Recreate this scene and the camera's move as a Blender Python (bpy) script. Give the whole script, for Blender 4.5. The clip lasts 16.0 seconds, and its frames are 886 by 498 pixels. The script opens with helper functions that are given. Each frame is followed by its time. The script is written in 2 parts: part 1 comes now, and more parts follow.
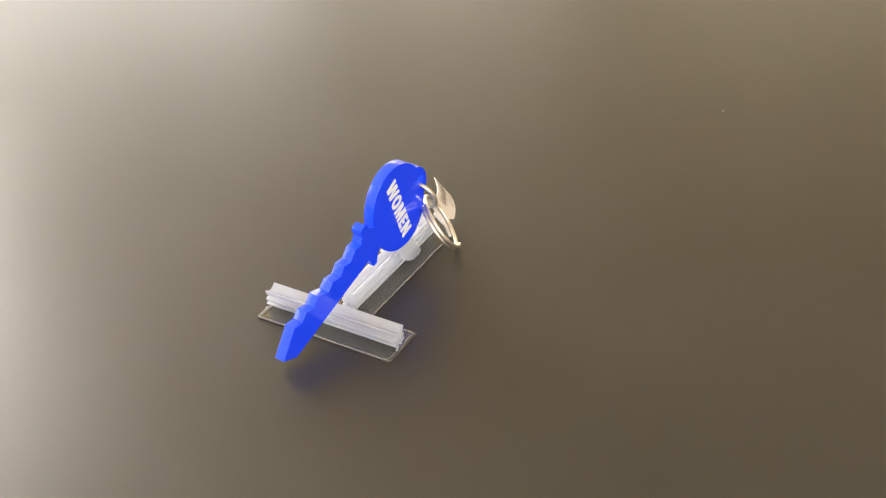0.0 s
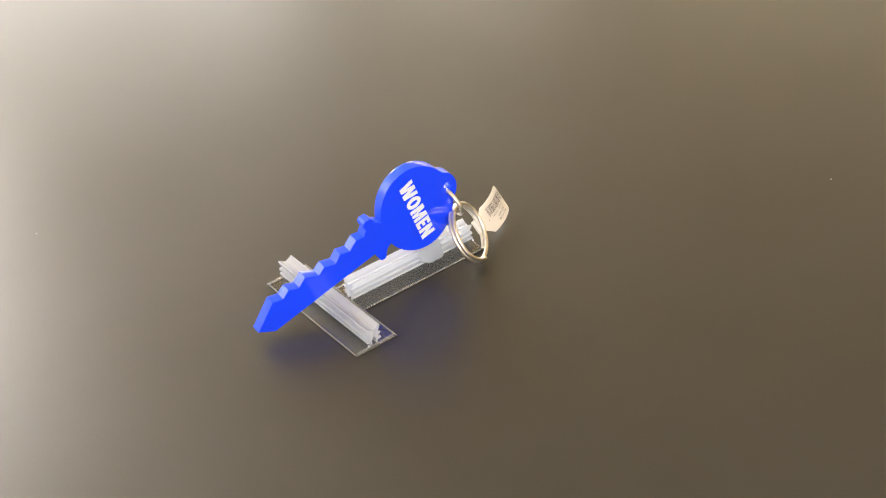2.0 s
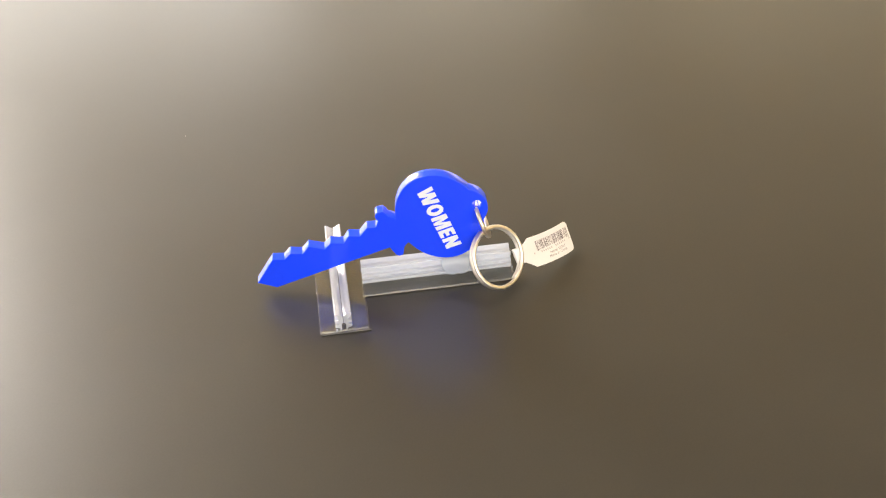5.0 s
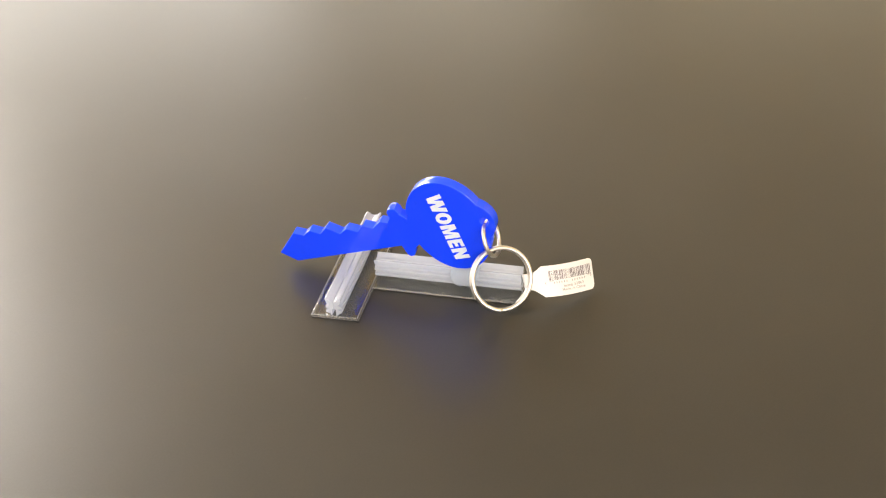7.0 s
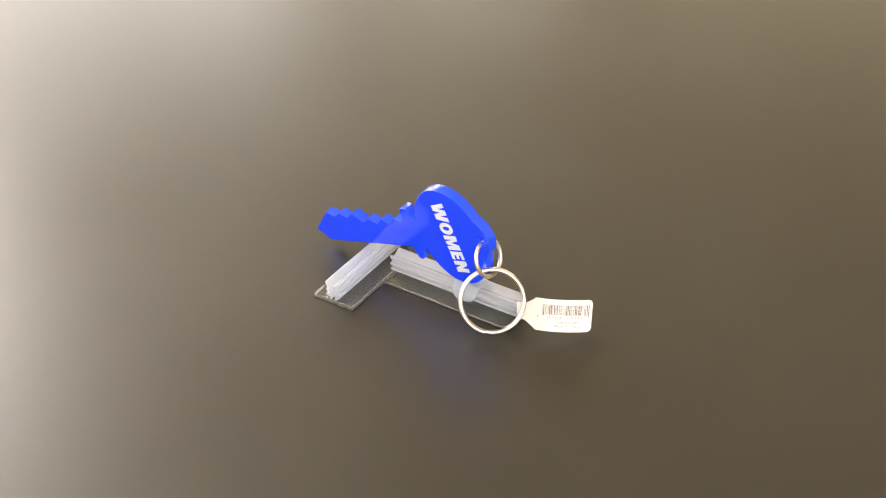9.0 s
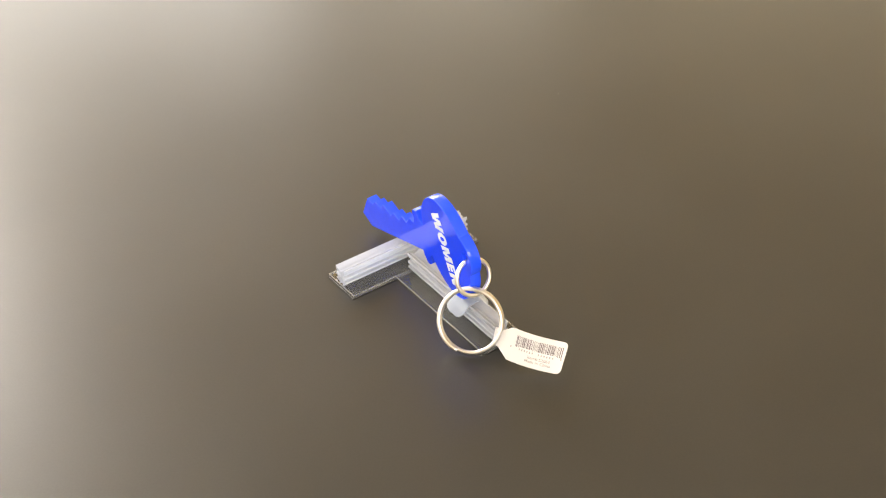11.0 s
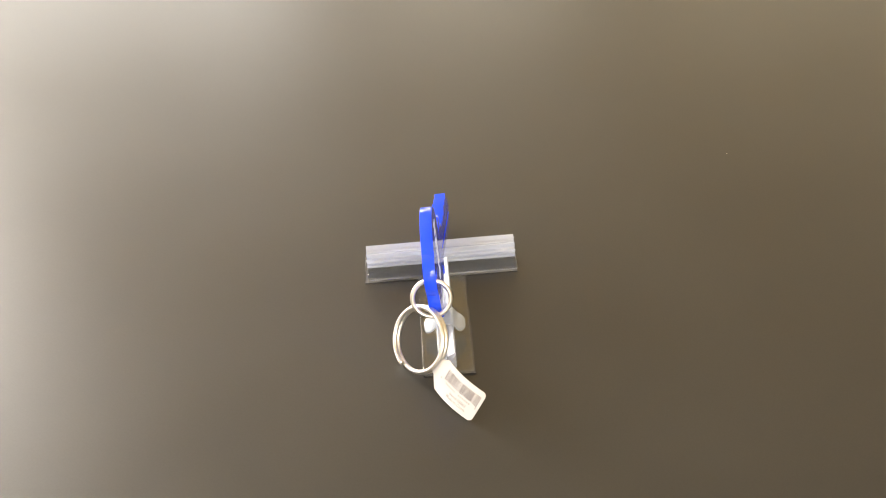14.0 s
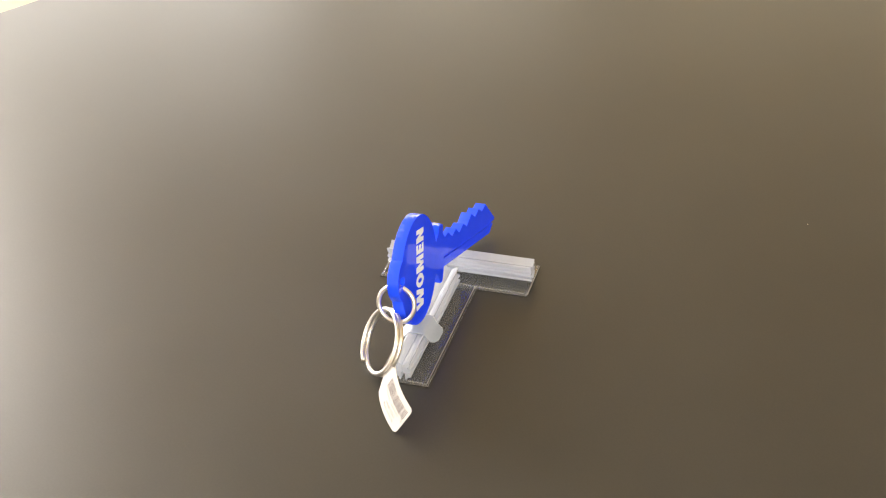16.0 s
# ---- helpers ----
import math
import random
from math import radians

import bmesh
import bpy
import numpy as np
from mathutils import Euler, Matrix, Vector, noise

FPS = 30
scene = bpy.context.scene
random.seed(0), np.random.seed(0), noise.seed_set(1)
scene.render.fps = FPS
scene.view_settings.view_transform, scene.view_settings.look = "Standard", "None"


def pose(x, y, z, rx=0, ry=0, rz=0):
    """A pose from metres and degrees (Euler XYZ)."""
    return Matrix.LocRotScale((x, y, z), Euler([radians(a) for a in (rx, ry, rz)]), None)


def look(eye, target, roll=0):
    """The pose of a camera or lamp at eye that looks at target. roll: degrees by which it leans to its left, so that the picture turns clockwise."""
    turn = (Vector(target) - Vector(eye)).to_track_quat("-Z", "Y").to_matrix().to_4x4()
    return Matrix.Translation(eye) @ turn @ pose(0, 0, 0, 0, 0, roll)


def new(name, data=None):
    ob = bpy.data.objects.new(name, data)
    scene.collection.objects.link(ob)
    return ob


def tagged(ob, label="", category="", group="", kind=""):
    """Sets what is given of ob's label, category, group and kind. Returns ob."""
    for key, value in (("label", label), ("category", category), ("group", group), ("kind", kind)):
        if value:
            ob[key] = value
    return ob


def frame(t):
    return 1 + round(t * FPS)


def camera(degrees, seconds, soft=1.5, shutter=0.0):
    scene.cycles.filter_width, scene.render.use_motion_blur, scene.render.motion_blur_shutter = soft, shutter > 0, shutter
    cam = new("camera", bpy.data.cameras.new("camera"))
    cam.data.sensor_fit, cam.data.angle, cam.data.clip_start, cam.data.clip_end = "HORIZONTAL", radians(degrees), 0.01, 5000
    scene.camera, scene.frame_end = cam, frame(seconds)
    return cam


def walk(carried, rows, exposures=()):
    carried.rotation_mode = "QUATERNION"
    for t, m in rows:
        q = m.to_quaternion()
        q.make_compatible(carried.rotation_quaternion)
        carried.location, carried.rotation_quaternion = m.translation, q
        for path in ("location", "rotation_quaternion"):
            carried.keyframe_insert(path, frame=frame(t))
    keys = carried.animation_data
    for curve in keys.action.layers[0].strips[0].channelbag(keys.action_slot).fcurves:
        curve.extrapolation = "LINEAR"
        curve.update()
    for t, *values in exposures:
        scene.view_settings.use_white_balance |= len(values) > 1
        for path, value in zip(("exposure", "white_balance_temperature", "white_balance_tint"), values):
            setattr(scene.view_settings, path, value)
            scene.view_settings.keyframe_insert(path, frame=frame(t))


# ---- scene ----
cam = camera(32.0, 16.0, 1.15)
# The camera stands still on its support and looks down on a slowly turning board.
EYE = (0.0, -0.6084, 0.4738)
YAW, PITCH, ROLL = radians(2.021), radians(36.048), -4.238
AIM = (EYE[0] + math.sin(YAW) * math.cos(PITCH), EYE[1] + math.cos(YAW) * math.cos(PITCH), EYE[2] - math.sin(PITCH))
walk(cam, [(0.0, look(EYE, AIM, ROLL)), (16.0, look(EYE, AIM, ROLL))])

# The board turns at a steady rate about the world's z axis.
TURN_START, TURN_RATE = 60.0, -10.425

# ---- world and light ----
world = bpy.data.worlds.new("sky")
scene.world = world
world.use_nodes = True
wn = world.node_tree
sky = wn.nodes.new("ShaderNodeTexSky")
sky.sky_type = "NISHITA"
sky.sun_disc = False
sky.sun_elevation, sky.sun_rotation = radians(40), radians(200)
wn.nodes["Background"].inputs["Strength"].default_value = 0.12
wn.links.new(sky.outputs["Color"], wn.nodes["Background"].inputs["Color"])


def window_light(name, m, w, h, watts, colour):
    data = bpy.data.lights.new(name, "AREA")
    data.shape, data.size, data.size_y = "RECTANGLE", w, h
    data.energy, data.color = watts, colour
    ob = new(name, data)
    ob.matrix_world = m
    return ob


# room: metres, the board's top is z = 0
X0, X1, Y0, Y1, Z0, Z1 = -2.3, 2.5, -2.6, 2.4, -0.08, 2.42
WIN = (-2.2, -0.98, 0.1, 2.3)         # tall back window: x0, x1, z0, z1
FILL_LOW = (-0.93, -0.10, 0.1, 1.04)        # low back opening, unseen, added to brighten the board's far reflection
FILL_MID = (-0.06, 0.46, 0.1, 1.0)         # narrow low opening, unseen, added to grade the reflection between its neighbours
FILL_WARM = (0.52, 2.2, 0.1, 0.96)         # low opening, unseen, added for a warm tint on the reflection's right
WIN5 = (-0.5, 1.1, 0.45, 1.7)          # window in the west wall: y0, y1, z0, z1
FILL_FRONT = (-0.4, 2.1, 0.7, 2.0)          # unseen opening behind the camera, added to light the faces towards it


def light_in(name, win, y, watts, colour):
    x, z = (win[0] + win[1]) / 2, (win[2] + win[3]) / 2
    window_light(name, look((x, y, z), (x, 0, z)), win[1] - win[0] - 0.02, win[3] - win[2] - 0.02, watts, colour)


light_in("daylight_back", WIN, Y1 + 0.10, 164, (1.0, 0.92, 0.83))
# Lamps in the added openings: fill light without a known source.
light_in("low_fill_light", FILL_LOW, Y1 + 0.10, 20, (1.0, 0.92, 0.83))
light_in("middle_fill_light", FILL_MID, Y1 + 0.10, 8, (1.0, 0.87, 0.68))
light_in("warm_fill_light", FILL_WARM, Y1 + 0.10, 16, (1.0, 0.78, 0.46))
# Added front fill, set to brighten the key and the tag.
light_in("front_fill_light", FILL_FRONT, Y0 - 0.10, 100, (1.0, 0.93, 0.84))
window_light("daylight_west", look((X0 - 0.10, 0.3, 1.075), (0, 0.3, 1.075)), 1.58, 1.23, 36, (1.0, 0.94, 0.87))
scene.view_settings.exposure = 0.42


# ---- materials ----
def material(name, colour, rough=0.5, metal=0.0, vary=0.1, scale=30.0, fine=400.0, bump=0.05, bump_scale=300.0, rough_vary=0.1, bump_detail=4.0, **more):
    """A surface with variation at two scales, in colour, roughness and relief."""
    m = bpy.data.materials.new(name)
    m.use_nodes = True
    nt = m.node_tree
    b = nt.nodes["Principled BSDF"]
    co = nt.nodes.new("ShaderNodeTexCoord")

    def noise_at(s, detail=4.0):
        n = nt.nodes.new("ShaderNodeTexNoise")
        n.inputs["Scale"].default_value = s
        n.inputs["Detail"].default_value = detail
        nt.links.new(co.outputs["Object"], n.inputs["Vector"])
        return n

    big, small = noise_at(scale), noise_at(fine)
    mix = nt.nodes.new("ShaderNodeMath")
    mix.operation = "ADD"
    nt.links.new(big.outputs["Fac"], mix.inputs[0])
    nt.links.new(small.outputs["Fac"], mix.inputs[1])
    ramp = nt.nodes.new("ShaderNodeMapRange")
    ramp.inputs["From Min"].default_value, ramp.inputs["From Max"].default_value = 0.6, 1.4
    ramp.inputs["To Min"].default_value, ramp.inputs["To Max"].default_value = 1.0 - vary, 1.0 + vary
    nt.links.new(mix.outputs[0], ramp.inputs["Value"])
    tint = nt.nodes.new("ShaderNodeVectorMath")
    tint.operation = "SCALE"
    tint.inputs[0].default_value = colour
    nt.links.new(ramp.outputs["Result"], tint.inputs["Scale"])
    nt.links.new(tint.outputs["Vector"], b.inputs["Base Color"])
    rr = nt.nodes.new("ShaderNodeMapRange")
    rr.inputs["From Min"].default_value, rr.inputs["From Max"].default_value = 0.3, 0.7
    rr.inputs["To Min"].default_value, rr.inputs["To Max"].default_value = rough * (1 - rough_vary), rough * (1 + rough_vary)
    nt.links.new(big.outputs["Fac"], rr.inputs["Value"])
    nt.links.new(rr.outputs["Result"], b.inputs["Roughness"])
    b.inputs["Metallic"].default_value = metal
    for key, value in more.items():
        b.inputs[key.replace("_", " ")].default_value = value
    if bump:
        bn = nt.nodes.new("ShaderNodeBump")
        bn.inputs["Strength"].default_value = bump
        bn.inputs["Distance"].default_value = 0.0005
        nt.links.new(noise_at(bump_scale, bump_detail).outputs["Fac"], bn.inputs["Height"])
        nt.links.new(bn.outputs["Normal"], b.inputs["Normal"])
    return m


def hazy(name, colour, cloud, rough, gloss=1.0, inner=0.0):
    """Thin see-through plastic: a cloudy share that scatters light, clear for the rest, with a glossy skin."""
    m = material(name, colour, rough, vary=0.03, scale=150, bump=0.0)
    nt = m.node_tree
    nt.nodes.remove(nt.nodes["Principled BSDF"])
    tint = next(n for n in nt.nodes if n.type == "VECT_MATH")
    d, tr, clear, skin = (nt.nodes.new("ShaderNodeBsdf" + k) for k in ("Diffuse", "Translucent", "Transparent", "Glossy"))
    nt.links.new(tint.outputs[0], d.inputs["Color"])
    nt.links.new(tint.outputs[0], tr.inputs["Color"])
    clear.inputs["Color"].default_value = (0.985, 0.99, 0.985, 1)
    skin.inputs["Roughness"].default_value = rough

    def blend(fac, a, b):
        n = nt.nodes.new("ShaderNodeMixShader")
        n.inputs["Fac"].default_value = fac
        nt.links.new(a.outputs[0], n.inputs[1])
        nt.links.new(b.outputs[0], n.inputs[2])
        return n

    top = blend(0.0, blend(cloud, clear, blend(0.45, d, tr)), skin)
    facing = nt.nodes.new("ShaderNodeLayerWeight")
    facing.inputs["Blend"].default_value = 0.5
    power, share = nt.nodes.new("ShaderNodeMath"), nt.nodes.new("ShaderNodeMath")
    power.operation, power.inputs[1].default_value = "POWER", 4.5
    share.operation, share.inputs[1].default_value, share.inputs[2].default_value = "MULTIPLY_ADD", 0.85 * gloss, 0.04 * gloss
    nt.links.new(facing.outputs["Facing"], power.inputs[0])
    nt.links.new(power.outputs[0], share.inputs[0])
    nt.links.new(share.outputs[0], top.inputs["Fac"])
    if inner:
        # thick extrusions also mirror on their inner faces
        fresnel = nt.nodes.new("ShaderNodeFresnel")
        fresnel.inputs["IOR"].default_value = inner
        nt.links.new(fresnel.outputs[0], top.inputs["Fac"])
    nt.links.new(top.outputs[0], nt.nodes["Material Output"].inputs["Surface"])
    return m


BOARD = material("black_satin_board", (0.029, 0.0285, 0.026), 0.305, vary=0.12, scale=9, fine=900, bump=0.0, rough_vary=0.04, Specular_IOR_Level=0.37)
BLUE = material("blue_acrylic", (0.007, 0.048, 0.95), 0.022, vary=0.03, scale=60, bump=0.6, bump_scale=75, bump_detail=1.0, rough_vary=0.3, Specular_IOR_Level=0.68, IOR=1.5)
# Rougher cut rim; its blue is lightened for the light the edges catch.
CUT = material("saw_cut_lit_blue_edge", (0.014, 0.070, 0.92), 0.16, vary=0.08, scale=300, fine=2000, bump=0.15, bump_scale=260, bump_detail=2.0, rough_vary=0.3, Specular_IOR_Level=0.42)
LETTER = material("pale_print", (0.60, 0.66, 0.76), 0.35, vary=0.04, scale=300, bump=0.02)
JAW = hazy("cloudy_clear_plastic", (0.64, 0.68, 0.77), 0.54, 0.12, 0.8)
CLEAR = hazy("clear_plastic", (0.95, 0.96, 0.95), 0.02, 0.04, 1.0)
GLUE = hazy("clear_adhesive", (0.95, 0.96, 0.95), 0.03, 0.3, 0.2)
# Frosted cut edges, whitened to stand for light trapped in the clear sheet.
FROST = hazy("saw_cut_lit_clear_edge", (0.92, 0.92, 0.92), 0.19, 0.3)
# Near-black strips drawn for the shade between holder and board.
RIM_SHADE = material("painted_rim_shade", (0.02, 0.019, 0.018), 0.6, vary=0.2, scale=200, bump=0.02)
PAD = hazy("frosted_gel", (0.52, 0.59, 0.70), 0.50, 0.35)
STEEL = material("nickel_plated_wire", (0.68, 0.655, 0.62), 0.38, metal=1.0, vary=0.06, scale=200, bump=0.02, rough_vary=0.2)
PAPER = material("white_coated_tag", (0.70, 0.69, 0.70), 0.3, vary=0.02, scale=120, bump=0.02, bump_scale=700)


def let_light_through(m, share):
    """Thin card: a share of the light that meets one side leaves by the other."""
    nt = m.node_tree
    glow, mix = nt.nodes.new("ShaderNodeBsdfTranslucent"), nt.nodes.new("ShaderNodeMixShader")
    glow.inputs["Color"].default_value = (0.80, 0.78, 0.74, 1)
    mix.inputs["Fac"].default_value = share
    nt.links.new(nt.nodes["Principled BSDF"].outputs[0], mix.inputs[1])
    nt.links.new(glow.outputs[0], mix.inputs[2])
    nt.links.new(mix.outputs[0], nt.nodes["Material Output"].inputs["Surface"])


let_light_through(PAPER, 0.22)
INK = material("printed_ink", (0.07, 0.042, 0.056), 0.5, vary=0.2, scale=900, bump=0.0)
GREYINK = material("grey_print", (0.34, 0.315, 0.315), 0.5, vary=0.2, scale=900, bump=0.0)
LINT = material("lint", (0.75, 0.72, 0.66), 0.9, vary=0.1, bump=0.0)
WALL = material("warm_wall_paint", (0.57, 0.44, 0.195), 0.8, vary=0.05, scale=2.0, fine=60, bump=0.1, bump_scale=120)
WHITE = material("white_ceiling_paint", (0.80, 0.77, 0.71), 0.85, vary=0.03, scale=2.0, fine=60, bump=0.1, bump_scale=120)
# The unseen ceiling's colour is darkened to keep its reflections dim.
CEIL = material("darkened_ceiling", (0.46, 0.42, 0.33), 0.85, vary=0.06, scale=2.0, fine=60, bump=0.1, bump_scale=120)
FLOORM = material("cream_floor", (0.36, 0.28, 0.165), 0.55, vary=0.06, scale=3.0, fine=80, bump=0.05, bump_scale=90)
TRIM = material("white_trim", (0.80, 0.79, 0.77), 0.45, vary=0.03, scale=5.0, bump=0.03)


# ---- mesh helpers ----
def link_mesh(name, bm, mat, smooth=False):
    me = bpy.data.meshes.new(name)
    bmesh.ops.recalc_face_normals(bm, faces=bm.faces)
    bm.to_mesh(me)
    bm.free()
    me.materials.append(mat)
    if smooth:
        me.polygons.foreach_set("use_smooth", [True] * len(me.polygons))
    return new(name, me)


def part(name, bm, mat, parent, label="", smooth=False):
    ob = link_mesh(name, bm, mat, smooth)
    ob.parent = parent
    return tagged(ob, label)


def add_box(bm, x0, x1, y0, y1, z0, z1, bevel=0.0):
    vs = [bm.verts.new((x, y, z)) for x in (x0, x1) for y in (y0, y1) for z in (z0, z1)]
    fs = [bm.faces.new([vs[i] for i in f]) for f in ((0, 1, 3, 2), (4, 6, 7, 5), (0, 4, 5, 1), (2, 3, 7, 6), (0, 2, 6, 4), (1, 5, 7, 3))]
    if bevel:
        es = list({e for f in fs for e in f.edges})
        bmesh.ops.bevel(bm, geom=es, offset=bevel, segments=2, affect="EDGES", profile=0.5)
    return bm


def box(x0, x1, y0, y1, z0, z1, bevel=0.0):
    return add_box(bmesh.new(), x0, x1, y0, y1, z0, z1, bevel)


def extrude_profile(profile, y0, y1, steps=1, waver=0.0):
    """A closed (x, z) profile drawn out along y, with a slight waver."""
    bm = bmesh.new()
    rings = []
    for i in range(steps + 1):
        y = y0 + (y1 - y0) * i / steps
        dx = waver * math.sin(i * 1.7)
        rings.append([bm.verts.new((x + dx, y, z)) for x, z in profile])
    n = len(profile)
    for a, b in zip(rings, rings[1:]):
        for k in range(n):
            bm.faces.new((a[k], a[(k + 1) % n], b[(k + 1) % n], b[k]))
    bm.faces.new(rings[0])
    bm.faces.new(rings[-1][::-1])
    return bm


def tube(path, radius, closed=False, sides=12):
    """A round wire along a list of points."""
    bm = bmesh.new()
    pts = [Vector(p) for p in path]
    n = len(pts)
    rings = []
    for i, p in enumerate(pts):
        a = pts[i - 1] if (i or closed) else p
        b = pts[(i + 1) % n] if (i < n - 1 or closed) else p
        t = (b - a).normalized()
        out = Vector((p.x, p.y, 0)).normalized()
        side = t.cross(out).normalized()
        out = side.cross(t)
        rings.append([bm.verts.new(p + radius * (math.cos(k) * out + math.sin(k) * side)) for k in (math.tau * s / sides for s in range(sides))])
    for i in range(n if closed else n - 1):
        a, b = rings[i], rings[(i + 1) % n]
        for k in range(sides):
            bm.faces.new((a[k], a[(k + 1) % sides], b[(k + 1) % sides], b[k]))
    if not closed:
        bm.faces.new(rings[0])
        bm.faces.new(rings[-1])
    return bm


def curve_mesh(data):
    """The mesh of a curve or text, which is then removed."""
    ob = new("draft", data)
    me = bpy.data.meshes.new_from_object(ob.evaluated_get(bpy.context.evaluated_depsgraph_get()))
    bpy.data.objects.remove(ob)
    return me


def text_bmesh(words, bold, extrude=0.0):
    data = bpy.data.curves.new("text", "FONT")
    data.body, data.offset, data.extrude, data.resolution_u = words, bold, extrude, 4
    bm = bmesh.new()
    bm.from_mesh(curve_mesh(data))
    bmesh.ops.remove_doubles(bm, verts=bm.verts, dist=1e-5)
    return bm


def fit_to(bm, x0, x1, y0, y1):
    xs, ys = [v.co.x for v in bm.verts], [v.co.y for v in bm.verts]
    for v in bm.verts:
        v.co.x = x0 + (v.co.x - min(xs)) / (max(xs) - min(xs)) * (x1 - x0)
        v.co.y = y0 + (v.co.y - min(ys)) / (max(ys) - min(ys)) * (y1 - y0)


# ---- the room ----
def wall_with_windows(name, y0, y1, wins, m):
    bm = bmesh.new()
    left = X0 - 0.15
    for x0, x1, z0, z1 in wins:
        add_box(bm, left, x0, y0, y1, Z0, Z1)
        add_box(bm, x0, x1, y0, y1, Z0, z0)
        add_box(bm, x0, x1, y0, y1, z1, Z1)
        left = x1
    add_box(bm, left, X1 + 0.15, y0, y1, Z0, Z1)
    return tagged(link_mesh(name, bm, m), "plain warm-toned painted wall with a window opening", "wall", kind="structure")


def window_in(name, win, y):
    x0, x1, z0, z1 = win
    root = tagged(new(name), "white-framed window out of view, placed to let in soft daylight", "window", kind="structure")
    root.location = ((x0 + x1) / 2, y, z0)
    w, h = (x1 - x0) / 2, z1 - z0
    bm = bmesh.new()
    add_box(bm, -w, w, -0.03, 0.03, 0, 0.05)
    add_box(bm, -w, w, -0.03, 0.03, h - 0.05, h)
    add_box(bm, -w, -w + 0.05, -0.03, 0.03, 0.05, h - 0.05)
    add_box(bm, w - 0.05, w, -0.03, 0.03, 0.05, h - 0.05)
    part("window_frame", bm, TRIM, root)
    part("mullion", box(-0.02, 0.02, -0.02, 0.02, 0.05, h - 0.05), TRIM, root)
    return root


tagged(link_mesh("floor", box(X0 - 0.15, X1 + 0.15, Y0 - 0.15, Y1 + 0.15, Z0 - 0.1, Z0), FLOORM), "pale cream floor, brightly lit", "floor", kind="structure")
tagged(link_mesh("ceiling", box(X0 - 0.15, X1 + 0.15, Y0 - 0.15, Y1 + 0.15, Z1, Z1 + 0.1), CEIL), "plain ceiling out of view, coloured grey-beige in place of shade", "ceiling", kind="structure")
wall_with_windows("wall_north", Y1, Y1 + 0.15, (WIN, FILL_LOW, FILL_MID, FILL_WARM), WALL)
wall_with_windows("wall_south", Y0 - 0.15, Y0, (FILL_FRONT,), WHITE)
west = bmesh.new()
add_box(west, X0 - 0.15, X0, Y0, WIN5[0], Z0, Z1)
add_box(west, X0 - 0.15, X0, WIN5[1], Y1, Z0, Z1)
add_box(west, X0 - 0.15, X0, WIN5[0], WIN5[1], Z0, WIN5[2])
add_box(west, X0 - 0.15, X0, WIN5[0], WIN5[1], WIN5[3], Z1)
tagged(link_mesh("wall_west", west, WHITE), "plain white painted wall with a window opening", "wall", kind="structure")
tagged(link_mesh("wall_east", box(X1, X1 + 0.15, Y0, Y1, Z0, Z1), WALL), "plain warm-toned painted wall", "wall", kind="structure")
window_in("window_1", WIN, Y1 + 0.04)
window_in("added_window_2", FILL_FRONT, Y0 - 0.04)
window_in("added_window_3", FILL_LOW, Y1 + 0.04)
window_in("added_window_4", FILL_WARM, Y1 + 0.04)
window_in("added_window_6", FILL_MID, Y1 + 0.04)
side = window_in("window_5", WIN5, 0)
side.location, side.rotation_euler = (X0 - 0.04, (WIN5[0] + WIN5[1]) / 2, WIN5[2]), (0, 0, radians(90))

# ---- the turning board ----
MOVING = []


def carried(ob, m):
    """Remembers a thing that turns with the board, and its pose at turn 0."""
    MOVING.append((ob, m))
    ob.matrix_world = m
    return ob


HALF = 0.4448
base = bmesh.new()
bmesh.ops.create_cone(base, cap_ends=True, segments=64, radius1=0.2, radius2=0.19, depth=0.06, matrix=Matrix.Translation((0, 0, -0.05)))
tagged(link_mesh("turntable_base", base, TRIM), "low round white turntable base under the board", "turntable")
board = link_mesh("turning_board", box(-HALF, HALF, -0.50, 0.50, -0.02, 0.0, 0.001), BOARD)
tagged(board, "large rectangular black satin board turning on a turntable", "display board")
carried(board, pose(0, 0, 0, 0, 0, 47.6))


# ---- clear sign holders ----
MM = 0.001
LENGTH, WIDTH = 0.0762, 0.0222
# the outer and inner line of one gripping jaw, across and up, in millimetres
JAW_LINE = ((2.0, 1.5), (1.9, 3.0), (3.7, 3.3), (4.2, 4.0), (4.0, 5.0), (2.5, 5.4), (2.4, 6.5), (3.8, 6.8), (4.2, 7.6), (3.9, 8.5), (2.5, 8.9), (2.4, 9.9), (3.2, 10.5),
            (3.6, 11.6), (4.1, 13.6), (3.5, 13.9), (1.6, 12.2), (0.12, 11.5), (0.12, 6.6), (1.1, 5.9), (1.1, 3.4), (1.0, 1.5))


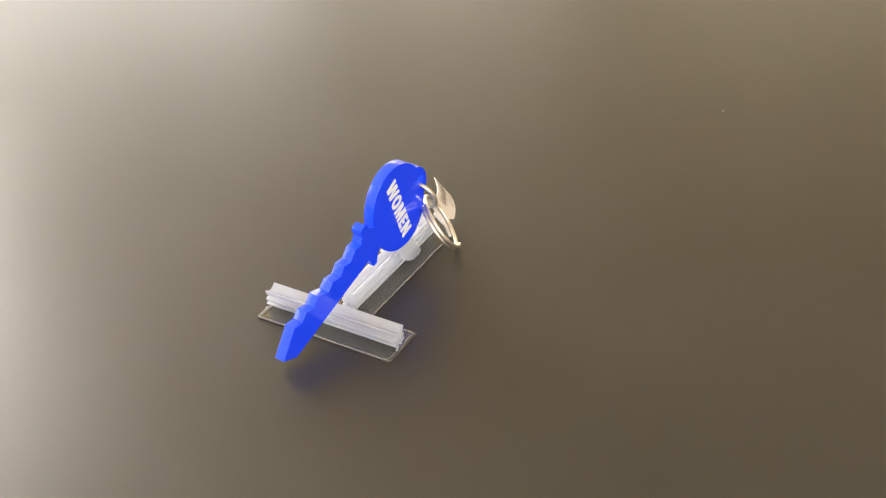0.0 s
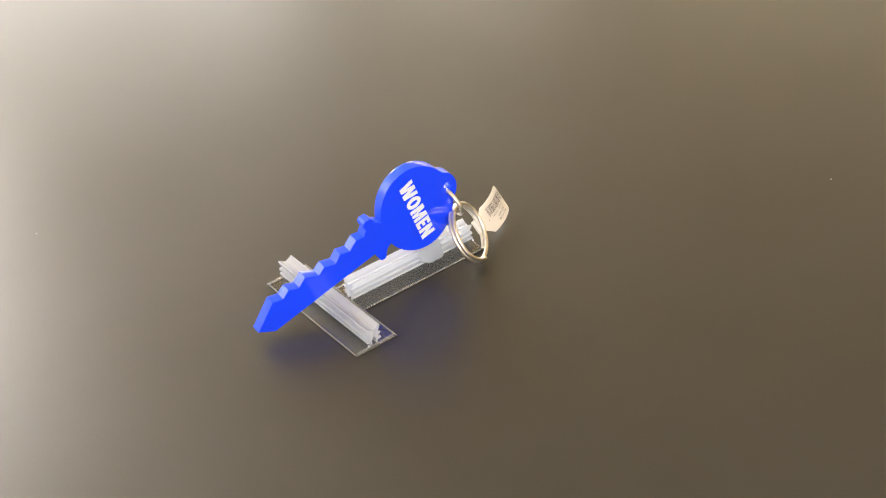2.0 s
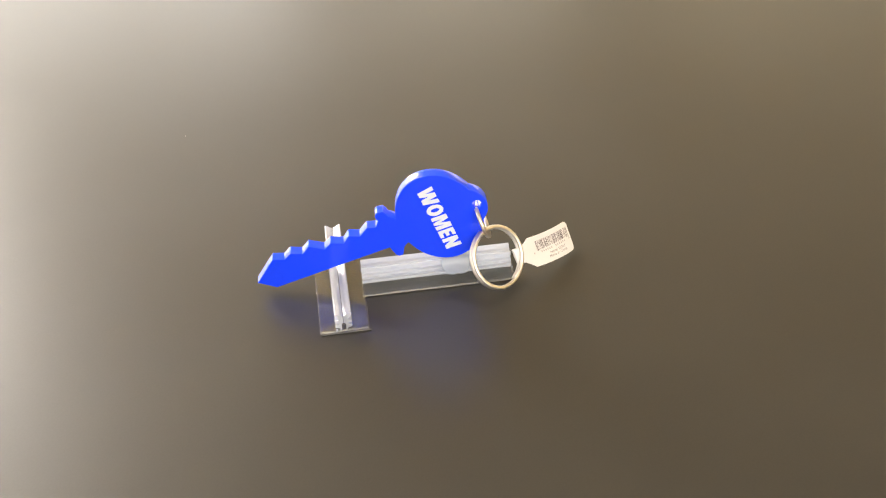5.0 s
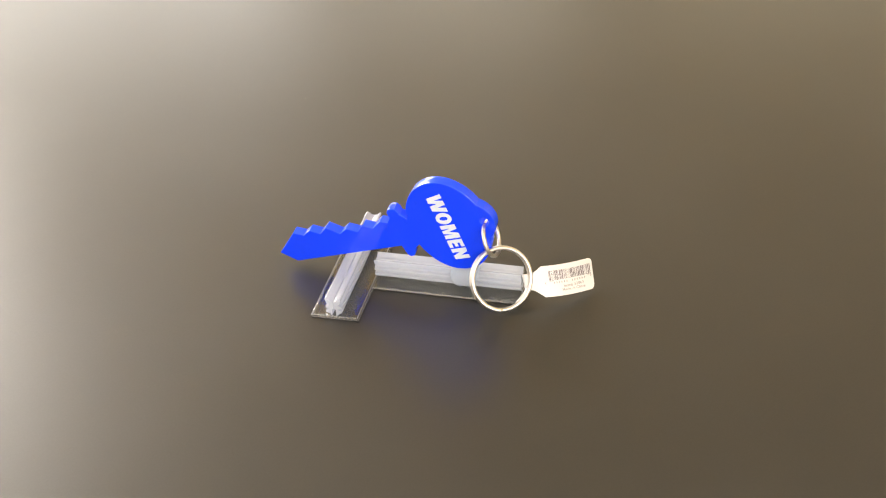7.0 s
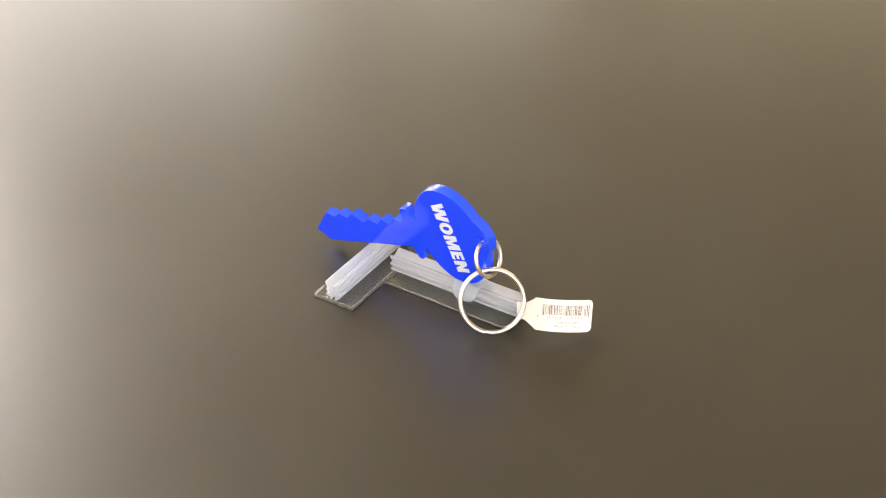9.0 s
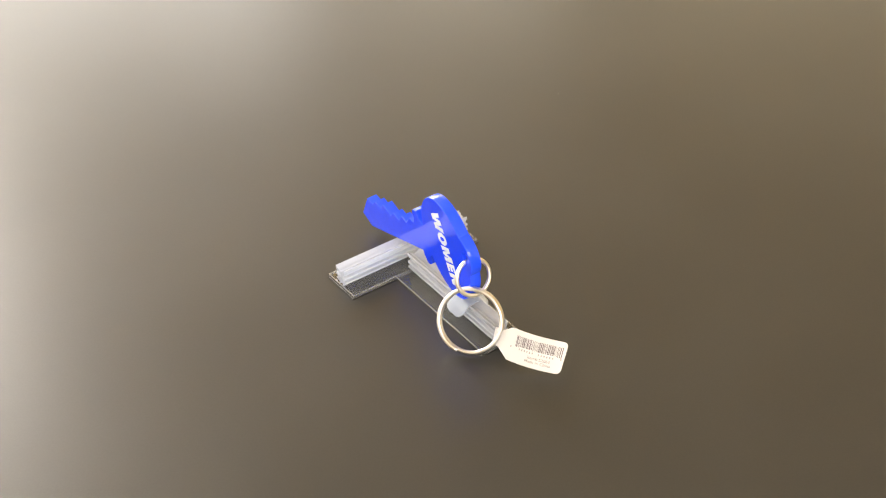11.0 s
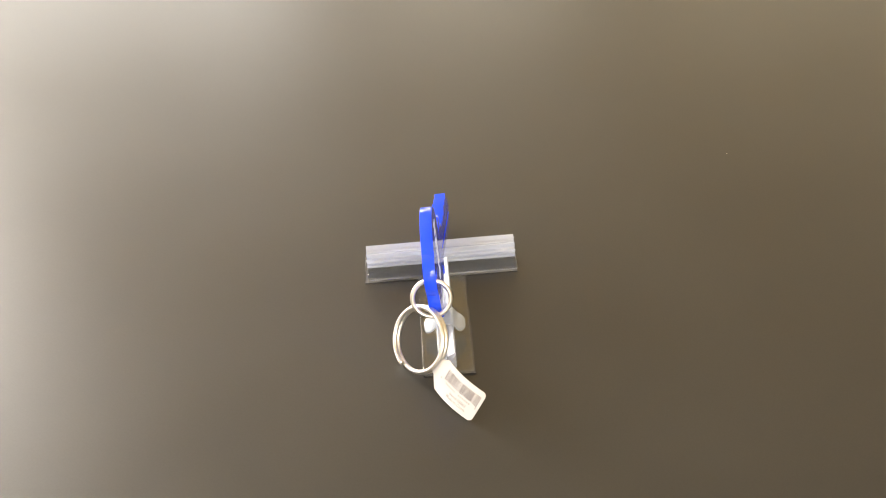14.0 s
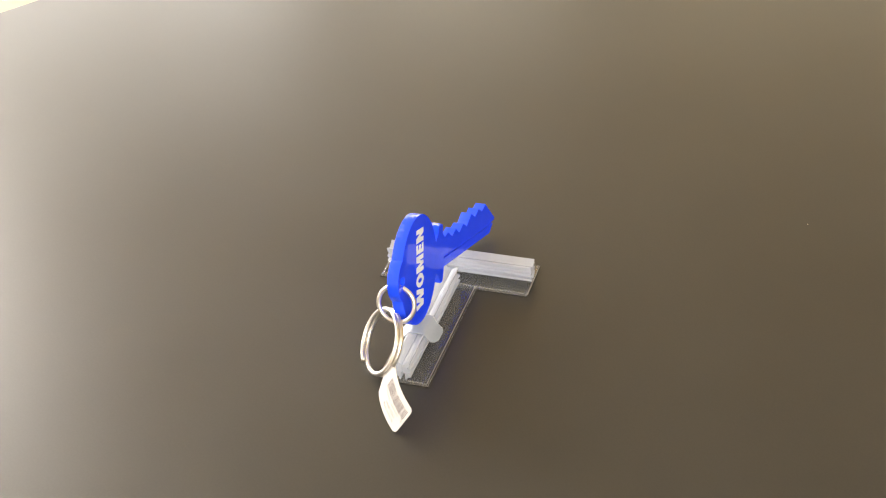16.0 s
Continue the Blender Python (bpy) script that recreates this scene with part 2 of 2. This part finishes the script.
def sign_holder(m, label, tall):
    root = tagged(new("sign_holder"), label, "sign holder", "clear holders propping up the key")
    h = LENGTH / 2
    w, p = WIDTH / 2 + 0.0007, h + 0.0001
    part("base_plate", box(-w + 0.0002, w - 0.0002, -p + 0.0002, p - 0.0002, 0.0007, 0.0016, 0.0001), CLEAR, root, "clear flat plastic base strip")
    for x0, x1, y0, y1 in ((-w, w, -p, -p + 0.00019), (-w, w, p - 0.00019, p), (-w, -w + 0.00019, -p + 0.0002, p - 0.0002), (w - 0.00019, w, -p + 0.0002, p - 0.0002)):
        part("cut_edge", box(x0, x1, y0, y1, 0.00075, 0.0016), FROST, root, "saw-cut edge strip, whitened for the light it catches")
    part("adhesive_strip", box(-w + 0.0005, w - 0.0005, -p + 0.0005, p - 0.0005, 0.00045, 0.00068, 0.0001), GLUE, root, "thin clear adhesive backing")
    # backing rim offset to fit the camera's view; dark strips under it paint shade
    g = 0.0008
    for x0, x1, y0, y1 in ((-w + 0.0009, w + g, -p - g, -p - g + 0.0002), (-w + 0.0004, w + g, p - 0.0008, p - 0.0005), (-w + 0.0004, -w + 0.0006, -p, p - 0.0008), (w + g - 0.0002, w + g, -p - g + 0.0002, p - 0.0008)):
        part("backing_edge", box(x0, x1, y0, y1, 0.00048, 0.00072), FROST, root, "backing sheet edge, whitened for the light it catches")
        part("rim_shade_strip", box(x0 - 0.0004, x1 + 0.0004, y0 - 0.0004, y1 + 0.0004, 0.0, 0.00045), RIM_SHADE, root, "dark strip drawn for the shade under the rim")
    for s in (-1, 1):
        prof = [(s * x * MM, (1.62 + (z - 1.5) * (tall - 1.62) / 12.4) * MM) for x, z in JAW_LINE]
        part("jaw", extrude_profile(prof, -h + 0.0002, h - 0.0003, 4, 0.000004), JAW, root, "ribbed cloudy gripping jaw")
    # torn plastic burrs where the strip was cut
    for x, y, z, size in ((-3.6, -h - 0.0003, 0.0022, 0.0008), (2.6, h, 0.006, 0.0006), (-2.4, h - 0.0001, 0.0105, 0.0005)):
        bm = bmesh.new()
        bmesh.ops.create_icosphere(bm, subdivisions=1, radius=size)
        for v in bm.verts:
            v.co = Vector((v.co.x * 0.9 + x * MM, v.co.y * 0.5 + y, v.co.z * (1 + 20 * v.co.x / 0.02 * 0.02) + z))
        part("burr", bm, JAW, root, "white torn burr")
    return carried(root, m)


HOLDER_A = pose(-0.0289, 0.0233, 0, 0, 0, 84.8 - 90)
sign_holder(HOLDER_A, "clear plastic sign holder strip lying across under the key blade", 11.7)
HOLDER_B = pose(0.02055, 0.0175, 0, 0, 0, 84.2)
holder_b = sign_holder(HOLDER_B, "clear plastic sign holder strip gripping the bow of the key", 12.5)

for x, y, size in ((6.4, -13.0, 0.22), (8.2, -16.5, 0.3), (5.8, -20.5, 0.25), (9.0, -24.0, 0.2)):
    dot = bmesh.new()
    bmesh.ops.create_icosphere(dot, subdivisions=1, radius=size * MM)
    bmesh.ops.translate(dot, verts=dot.verts, vec=(x * MM, y * MM, 0.0016 + size * 0.3 * MM))
    part("plastic_crumb", dot, JAW, holder_b, "tiny white plastic crumb")

# ---- the key ----
# its front face: heading and lean; the key's own axis climbs in that plane
HEAD, LEAN, CLIMB = radians(-9.1), radians(-3.9), radians(18.85)
U = Vector((math.cos(HEAD), math.sin(HEAD), 0))
N = Vector((math.sin(HEAD), -math.cos(HEAD), 0)) * math.cos(LEAN) + Vector((0, 0, math.sin(LEAN)))
V = N.cross(U)
AX = U * math.cos(CLIMB) + V * math.sin(CLIMB)
UP = V * math.cos(CLIMB) - U * math.sin(CLIMB)
ORIGIN = Vector((-0.00680, 0.01640, 0.02940))
KEY = Matrix((AX.to_4d(), UP.to_4d(), N.to_4d(), ORIGIN.to_4d())).transposed()
for r in range(3):
    KEY[3][r] = 0.0
KEY[3][3] = 1.0
THICK = 0.0057
# teeth along the blade: how far along, and how high above the axis, in millimetres
TEETH = ((-53, 10.0), (-47.7, 7.7), (-43.3, 10.0), (-38.2, 7.2), (-33.4, 10.2), (-27.1, 5.4), (-22.8, 7.7), (-17.1, 4.8), (-13.0, 8.0), (-8.1, 5.6), (-2.9, 8.9), (1.2, 7.6))
COLLAR = ((3.6, 10.4), (3.2, 13.0), (4.0, 14.7), (5.6, 15.4), (8.2, 15.0), (9.2, 13.2), (9.5, 11.0), (11.2, 9.5))


def key_outline():
    """The key's outline about its axis, in millimetres: blade, collar, oval bow with a round lobe at its end."""
    oc, oa, ob_, lc, lr = 32.0, 20.8, 26.6, 44.3, 12.2
    start = math.acos((12.2 - oc) / oa)
    meet = next(k for k in np.linspace(start, 0, 800) if math.hypot(oc + oa * math.cos(k) - lc, ob_ * math.sin(k)) < lr)
    mx, my = oc + oa * math.cos(meet), ob_ * math.sin(meet)
    lobe = math.atan2(my, mx - lc)
    upper = [(oc + oa * math.cos(k), ob_ * math.sin(k)) for k in np.linspace(start, meet, 26)]
    upper += [(lc + lr * math.cos(k), lr * math.sin(k)) for k in np.linspace(lobe, 0, 14)][1:]
    lower = [(x, -y) for x, y in upper[-2::-1]]
    tail = [(10.4, -9.0), (8.8, -10.5), (7.4, -13.2), (6.6, -14.3), (4.6, -14.3), (3.4, -13.0), (2.9, -10.5), (2.4, -7.3), (-58.8, -7.3)]
    line = [(-66.2, -0.6)] + list(TEETH) + list(COLLAR) + upper + lower + tail
    return [(x * (1.014 if x < 0 else 1.006), y * 1.005) for x, y in line]


def key_body():
    data = bpy.data.curves.new("key", "CURVE")
    data.dimensions, data.fill_mode = "2D", "BOTH"
    bevel = 0.00035
    data.extrude, data.bevel_depth, data.bevel_resolution, data.offset = THICK / 2 - bevel, bevel, 2, -bevel
    hole = [(51.8 + 2.3 * math.cos(k), 2.3 * math.sin(k)) for k in (math.tau * i / 24 for i in range(24))]
    for line in (key_outline(), hole):
        s = data.splines.new("POLY")
        s.points.add(len(line) - 1)
        for p, (x, y) in zip(s.points, line):
            p.co = (x * MM, y * MM, 0, 1)
        s.use_cyclic_u = True
    draft = new("draft_key", curve_mesh(data))
    cutter = link_mesh("draft_cutter", box(-0.07, 0.0025, -0.0030, -0.0016, -0.004, -THICK / 2 + 0.0009), BLUE)
    mod = draft.modifiers.new("groove", "BOOLEAN")
    mod.operation, mod.object, mod.solver = "DIFFERENCE", cutter, "EXACT"
    bpy.context.view_layer.update()
    me = bpy.data.meshes.new_from_object(draft.evaluated_get(bpy.context.evaluated_depsgraph_get()))
    bpy.data.objects.remove(draft)
    bpy.data.objects.remove(cutter)
    bm = bmesh.new()
    bm.from_mesh(me)
    bmesh.ops.translate(bm, verts=bm.verts, vec=(0, 0, -THICK / 2))
    return bm


# heavy block letters, each as an outline in a unit box
BLOCK_E = ((0, 0), (1, 0), (1, 0.23), (0.44, 0.23), (0.44, 0.39), (0.92, 0.39), (0.92, 0.61), (0.44, 0.61), (0.44, 0.77), (1, 0.77), (1, 1), (0, 1))
BLOCK_N = ((0, 0), (0.34, 0), (0.34, 0.50), (0.64, 0), (1, 0), (1, 1), (0.66, 1), (0.66, 0.50), (0.36, 1), (0, 1))
BLOCK_M = ((0, 0), (0.27, 0), (0.27, 0.62), (0.41, 0), (0.59, 0), (0.73, 0.62), (0.73, 0), (1, 0), (1, 1), (0.65, 1), (0.5, 0.40), (0.35, 1), (0, 1))
BLOCK_W = ((0.14, 0), (0.41, 0), (0.5, 0.52), (0.59, 0), (0.86, 0), (1, 1), (0.77, 1), (0.70, 0.40), (0.62, 1), (0.38, 1), (0.30, 0.40), (0.23, 1), (0, 1))
# each letter, and the share of the word where it begins and ends
LETTERS = ((BLOCK_W, 0.0, 0.27), (None, 0.278, 0.45), (BLOCK_M, 0.468, 0.675), (BLOCK_E, 0.70, 0.815), (BLOCK_N, 0.838, 1.0))


def block_letter(outline, place):
    """A slightly raised letter; without an outline it is the round one. place(x, y, up) gives its points."""
    bm = bmesh.new()
    if outline:
        low, top = ([bm.verts.new(place(x, y, up)) for x, y in outline] for up in (0, 1))
        bm.faces.new(top)
        n = len(low)
        for k in range(n):
            bm.faces.new((low[k], low[(k + 1) % n], top[(k + 1) % n], top[k]))
        return bm
    n = 32
    rings = []
    for a, b, up in ((0.5, 0.52, 0), (0.5, 0.52, 1), (0.17, 0.27, 1), (0.17, 0.27, 0)):
        rings.append([bm.verts.new(place(0.5 + a * math.cos(math.tau * k / n), 0.5 + b * math.sin(math.tau * k / n), up)) for k in range(n)])
    for p, q in zip(rings, rings[1:]):
        for k in range(n):
            bm.faces.new((p[k], p[(k + 1) % n], q[(k + 1) % n], q[k]))
    return bm


def restroom_key():
    root = tagged(new("giant_key"), "oversized glossy blue plastic key lettered in white, propped on clear holders", "key tag")
    body = part("key_body", key_body(), BLUE, root, "glossy blue acrylic key cutout")
    body.data.materials.append(CUT)
    body.data.set_sharp_from_angle(angle=radians(22))
    for f in body.data.polygons:
        f.use_smooth = abs(f.normal.z) < 0.99
        f.material_index = 1 if abs(f.normal.z) < 0.9 else 0
    for side in (1, -1):
        for outline, f0, f1 in LETTERS:
            def place(x, y, up):
                run, rise = -19.6 + 39.6 * (f0 + (f1 - f0) * x), 27.8 + 8.1 * y
                lift = 0.0001 * up - 0.00002
                return (rise * MM, -side * run * MM, lift if side > 0 else -THICK - lift)
            part("letter", block_letter(outline, place), LETTER, root, "pale printed capital letter")
    return carried(root, KEY)


restroom_key()


# ---- frosted pad that holds the bow on the holder ----
def gel_pad():
    # half of its cross-section, out from the middle, then how far it reaches along the holder there, in millimetres
    half = ((0.0, 14.3, 7.2), (2.0, 14.3, 7.2), (3.5, 14.1, 7.2), (4.5, 13.2, 7.2), (5.2, 11.9, 7.1), (6.1, 10.7, 6.9), (7.2, 9.8, 6.5), (8.2, 9.2, 5.9), (9.0, 8.8, 5.0), (9.6, 8.6, 3.7), (9.9, 8.5, 2.0))
    across = [(-x, z, reach) for x, z, reach in half[:0:-1]] + list(half)
    rng = random.Random(5)
    bm = bmesh.new()
    sheets = []
    for drop in (0.0, 0.75):
        rows = []
        for x, z, reach in across:
            sag = 0.8 * math.sin(x * 0.8)
            rows.append([bm.verts.new(((x * (1 - 0.03 * drop)) * MM, (f * (reach - 0.3 * drop) + 0.5 * sag) * MM, (z - drop - 0.5 * f * f + 0.15 * rng.random()) * MM)) for f in (-1, -0.93, -0.75, -0.4, 0, 0.4, 0.75, 0.93, 1)])
        sheets.append(rows)
    top, low = sheets
    n, k = len(top), len(top[0])
    for i in range(n - 1):
        for j in range(k - 1):
            bm.faces.new((top[i][j], top[i][j + 1], top[i + 1][j + 1], top[i + 1][j]))
            bm.faces.new((low[i][j], low[i + 1][j], low[i + 1][j + 1], low[i][j + 1]))
        for j in (0, k - 1):
            bm.faces.new((top[i][j], top[i + 1][j], low[i + 1][j], low[i][j]))
    for i in (0, n - 1):
        for j in range(k - 1):
            bm.faces.new((top[i][j], top[i][j + 1], low[i][j + 1], low[i][j]))
    ob = link_mesh("adhesive_pad", bm, PAD, True)
    tagged(ob, "frosted white gel pad folded over the holder under the key bow", "adhesive pad")
    return carried(ob, HOLDER_B @ pose(0, -0.0098, -0.0010))


gel_pad()


# ---- rings ----
def ring_pose(c, azimuth, elevation):
    az, el = radians(azimuth), radians(elevation)
    n = Vector((math.cos(az) * math.cos(el), math.sin(az) * math.cos(el), math.sin(el)))
    a = Vector((-math.sin(az), math.cos(az), 0))
    m = Matrix((a.to_4d(), n.cross(a).to_4d(), n.to_4d(), (0, 0, 0, 1))).transposed()
    for r in range(3):
        m[3][r] = 0.0
    return Matrix.Translation(c) @ m


def split_ring(name, radius, wire, turns, pitch, start, m, label):
    steps = int(72 * turns)
    path = []
    for i in range(steps + 1):
        k = start + math.tau * turns * i / steps
        path.append((radius * math.cos(k), radius * math.sin(k), (i / steps - 0.5) * pitch * turns))
    root = tagged(new(name), label, "key ring")
    part("coil", tube(path, wire), STEEL, root, smooth=True)
    return carried(root, m)


split_ring("jump_ring", 0.00885, 0.00105, 0.985, 0.0004, radians(100), ring_pose((0.04435, 0.00979, 0.03494), -7.2, 18.5), "small nickel-plated wire ring through the key's hole")
split_ring("split_ring", 0.0153, 0.00105, 1.9, 0.0021, radians(-70), ring_pose((0.04927, 0.00257, 0.01565), -58.6, 29.8), "large nickel-plated split ring hanging from the small ring")

# ---- price tag ----
NECK, SHOULDER, END = Vector((0.0608, 0.0076, 0.0102)), Vector((0.0690, 0.0093, 0.0097)), Vector((0.0925, 0.0225, 0.0067))
ACROSS_A, ACROSS_B = Vector((0.0033, -0.0080, -0.0128)).normalized(), Vector((0.0026, -0.0088, -0.0126)).normalized()
TAG_LONG, TAG_WIDE = 0.0368, 0.0155


def tag_point(s, t, lift=0.0):
    """A point of the curved tag: s from the neck to its end, t across from -1 to 1, and how far it is lifted off the face."""
    def mid(q):
        f = q
        a, b, c = NECK, SHOULDER, END
        k = 0.245
        return a * ((f - k) * (f - 1) / k) + b * (f * (f - 1) / (k * (k - 1))) + c * (f * (f - k) / (1 - k))
    across = ACROSS_A.lerp(ACROSS_B, s).normalized()
    ahead = (mid(s + 0.01) - mid(s - 0.01)).normalized()
    face = across.cross(ahead)
    return mid(s) + across * (t * TAG_WIDE / 2) + face.normalized() * lift


def tag_half(s):
    """The tag's half width along its length: a narrow neck that widens to the body, rounded at the end."""
    if s < 0.245:
        f = s / 0.245
        return 0.50 if f < 0.35 else 0.50 + 0.48 * (f - 0.35) / 0.65
    rest = (1 - s) * TAG_LONG / 0.0022
    return 1.0 if rest > 1 else 1.0 - 0.0022 / (TAG_WIDE / 2) * (1 - math.sqrt(max(0.0, 1 - (1 - rest) ** 2)))


def price_tag():
    m = Matrix.Translation(SHOULDER)
    inv = m.inverted()
    root = tagged(new("price_tag"), "curled white coated paper barcode tag on the split ring", "price tag")
    stations = [0, 0.03, 0.06, 0.0858, 0.12, 0.16, 0.2, 0.245] + list(np.linspace(0.28, 0.93, 14)) + [0.945, 0.96, 0.975, 0.985, 0.993, 1.0]
    bm = bmesh.new()
    across = 6
    sheets = []
    for lift in (0.0, -0.0003):
        sheets.append([[bm.verts.new(inv @ tag_point(s, tag_half(s) * (2 * j / across - 1), lift)) for j in range(across + 1)] for s in stations])
    top, low = sheets
    for i in range(len(stations) - 1):
        for j in range(across):
            bm.faces.new((top[i][j], top[i][j + 1], top[i + 1][j + 1], top[i + 1][j]))
            bm.faces.new((low[i][j], low[i + 1][j], low[i + 1][j + 1], low[i][j + 1]))
        for j in (0, across):
            bm.faces.new((top[i][j], top[i + 1][j], low[i + 1][j], low[i][j]))
    for i in (0, len(stations) - 1):
        for j in range(across):
            bm.faces.new((top[i][j], top[i][j + 1], low[i][j + 1], low[i][j]))
    part("paper", bm, PAPER, root, smooth=False)
    # barcode bars
    rng = random.Random(7)
    bm = bmesh.new()
    x = 0.34
    while x < 0.955:
        w = rng.choice((0.003, 0.004, 0.006, 0.010))
        tall = 0.02 if 0.4 < x < 0.9 else 0.08
        vs = [bm.verts.new(inv @ tag_point(s, t, 0.00006)) for s, t in ((x, -0.66), (x + w, -0.66), (x + w, -0.06 + tall), (x, -0.06 + tall))]
        bm.faces.new(vs)
        x += w + rng.choice((0.006, 0.008, 0.012))
    part("barcode", bm, INK, root, "printed barcode")
    bm = bmesh.new()
    for k in [0.27] + [0.40 + 0.037 * i for i in range(6)] + [0.67 + 0.037 * i for i in range(6)] + [0.975]:
        if k > 0.96:
            k = 0.955
        vs = [bm.verts.new(inv @ tag_point(s, t, 0.00006)) for s, t in ((k, 0.06), (k + 0.014, 0.06), (k + 0.014, 0.18), (k, 0.18))]
        bm.faces.new(vs)
    part("number_row", bm, GREYINK, root, "row of small printed figures")
    for words, s0, s1, t0, t1 in (("Item# 52063", 0.54, 0.84, 0.50, 0.30), ("Made in China", 0.51, 0.86, 0.72, 0.54)):
        bm = text_bmesh(words, 0.01)
        fit_to(bm, s0, s1, t0, t1)
        for v in bm.verts:
            v.co = inv @ tag_point(v.co.x, v.co.y, 0.00006)
        part("printed_line", bm, GREYINK, root, "small grey printed line")
    # the neck folds round the ring's wire
    loop = bmesh.new()
    cols = []
    ahead = (SHOULDER - NECK).normalized()
    face = ACROSS_A.cross(ahead).normalized()
    for i in range(9):
        k = math.pi * i / 8
        c = inv @ (NECK - ahead * (0.0012 * math.sin(k)) + face * (0.0012 * (math.cos(k) - 1)))
        cols.append([loop.verts.new(c + ACROSS_A * (t * 0.50 * TAG_WIDE / 2)) for t in (-1, 0, 1)])
    tail = inv @ (NECK + ahead * 0.012 - face * 0.0008)
    cols.append([loop.verts.new(tail + ACROSS_A * (t * 0.7 * TAG_WIDE / 2)) for t in (-1, 0, 1)])
    for a, b in zip(cols, cols[1:]):
        for j in range(2):
            loop.faces.new((a[j], a[j + 1], b[j + 1], b[j]))
    ob = part("fold", loop, PAPER, root, "folded back flap")
    mod = ob.modifiers.new("thickness", "SOLIDIFY")
    mod.thickness = 0.00025
    return carried(root, m)


price_tag()


# ---- lint on the board ----
def lint(x, y, size, turn):
    bm = bmesh.new()
    bmesh.ops.create_icosphere(bm, subdivisions=1, radius=size)
    for v in bm.verts:
        v.co.x *= 0.5
        v.co.z = v.co.z * 0.5 + size * 0.42
    ob = tagged(link_mesh("lint_speck", bm, LINT), "tiny pale speck of lint on the black board", "lint", "lint on the board")
    return carried(ob, pose(x, y, 0, 0, 0, turn))


lint(0.2288, -0.0932, 0.0004, 30)
lint(-0.0934, 0.1941, 0.0003, 10)


def motions():
    """The board turns steadily and carries all that stands on it."""
    for ob, m in MOVING:
        walk(ob, [(i * 0.5, pose(0, 0, 0, 0, 0, TURN_START + TURN_RATE * i * 0.5) @ m) for i in range(33)])


motions()
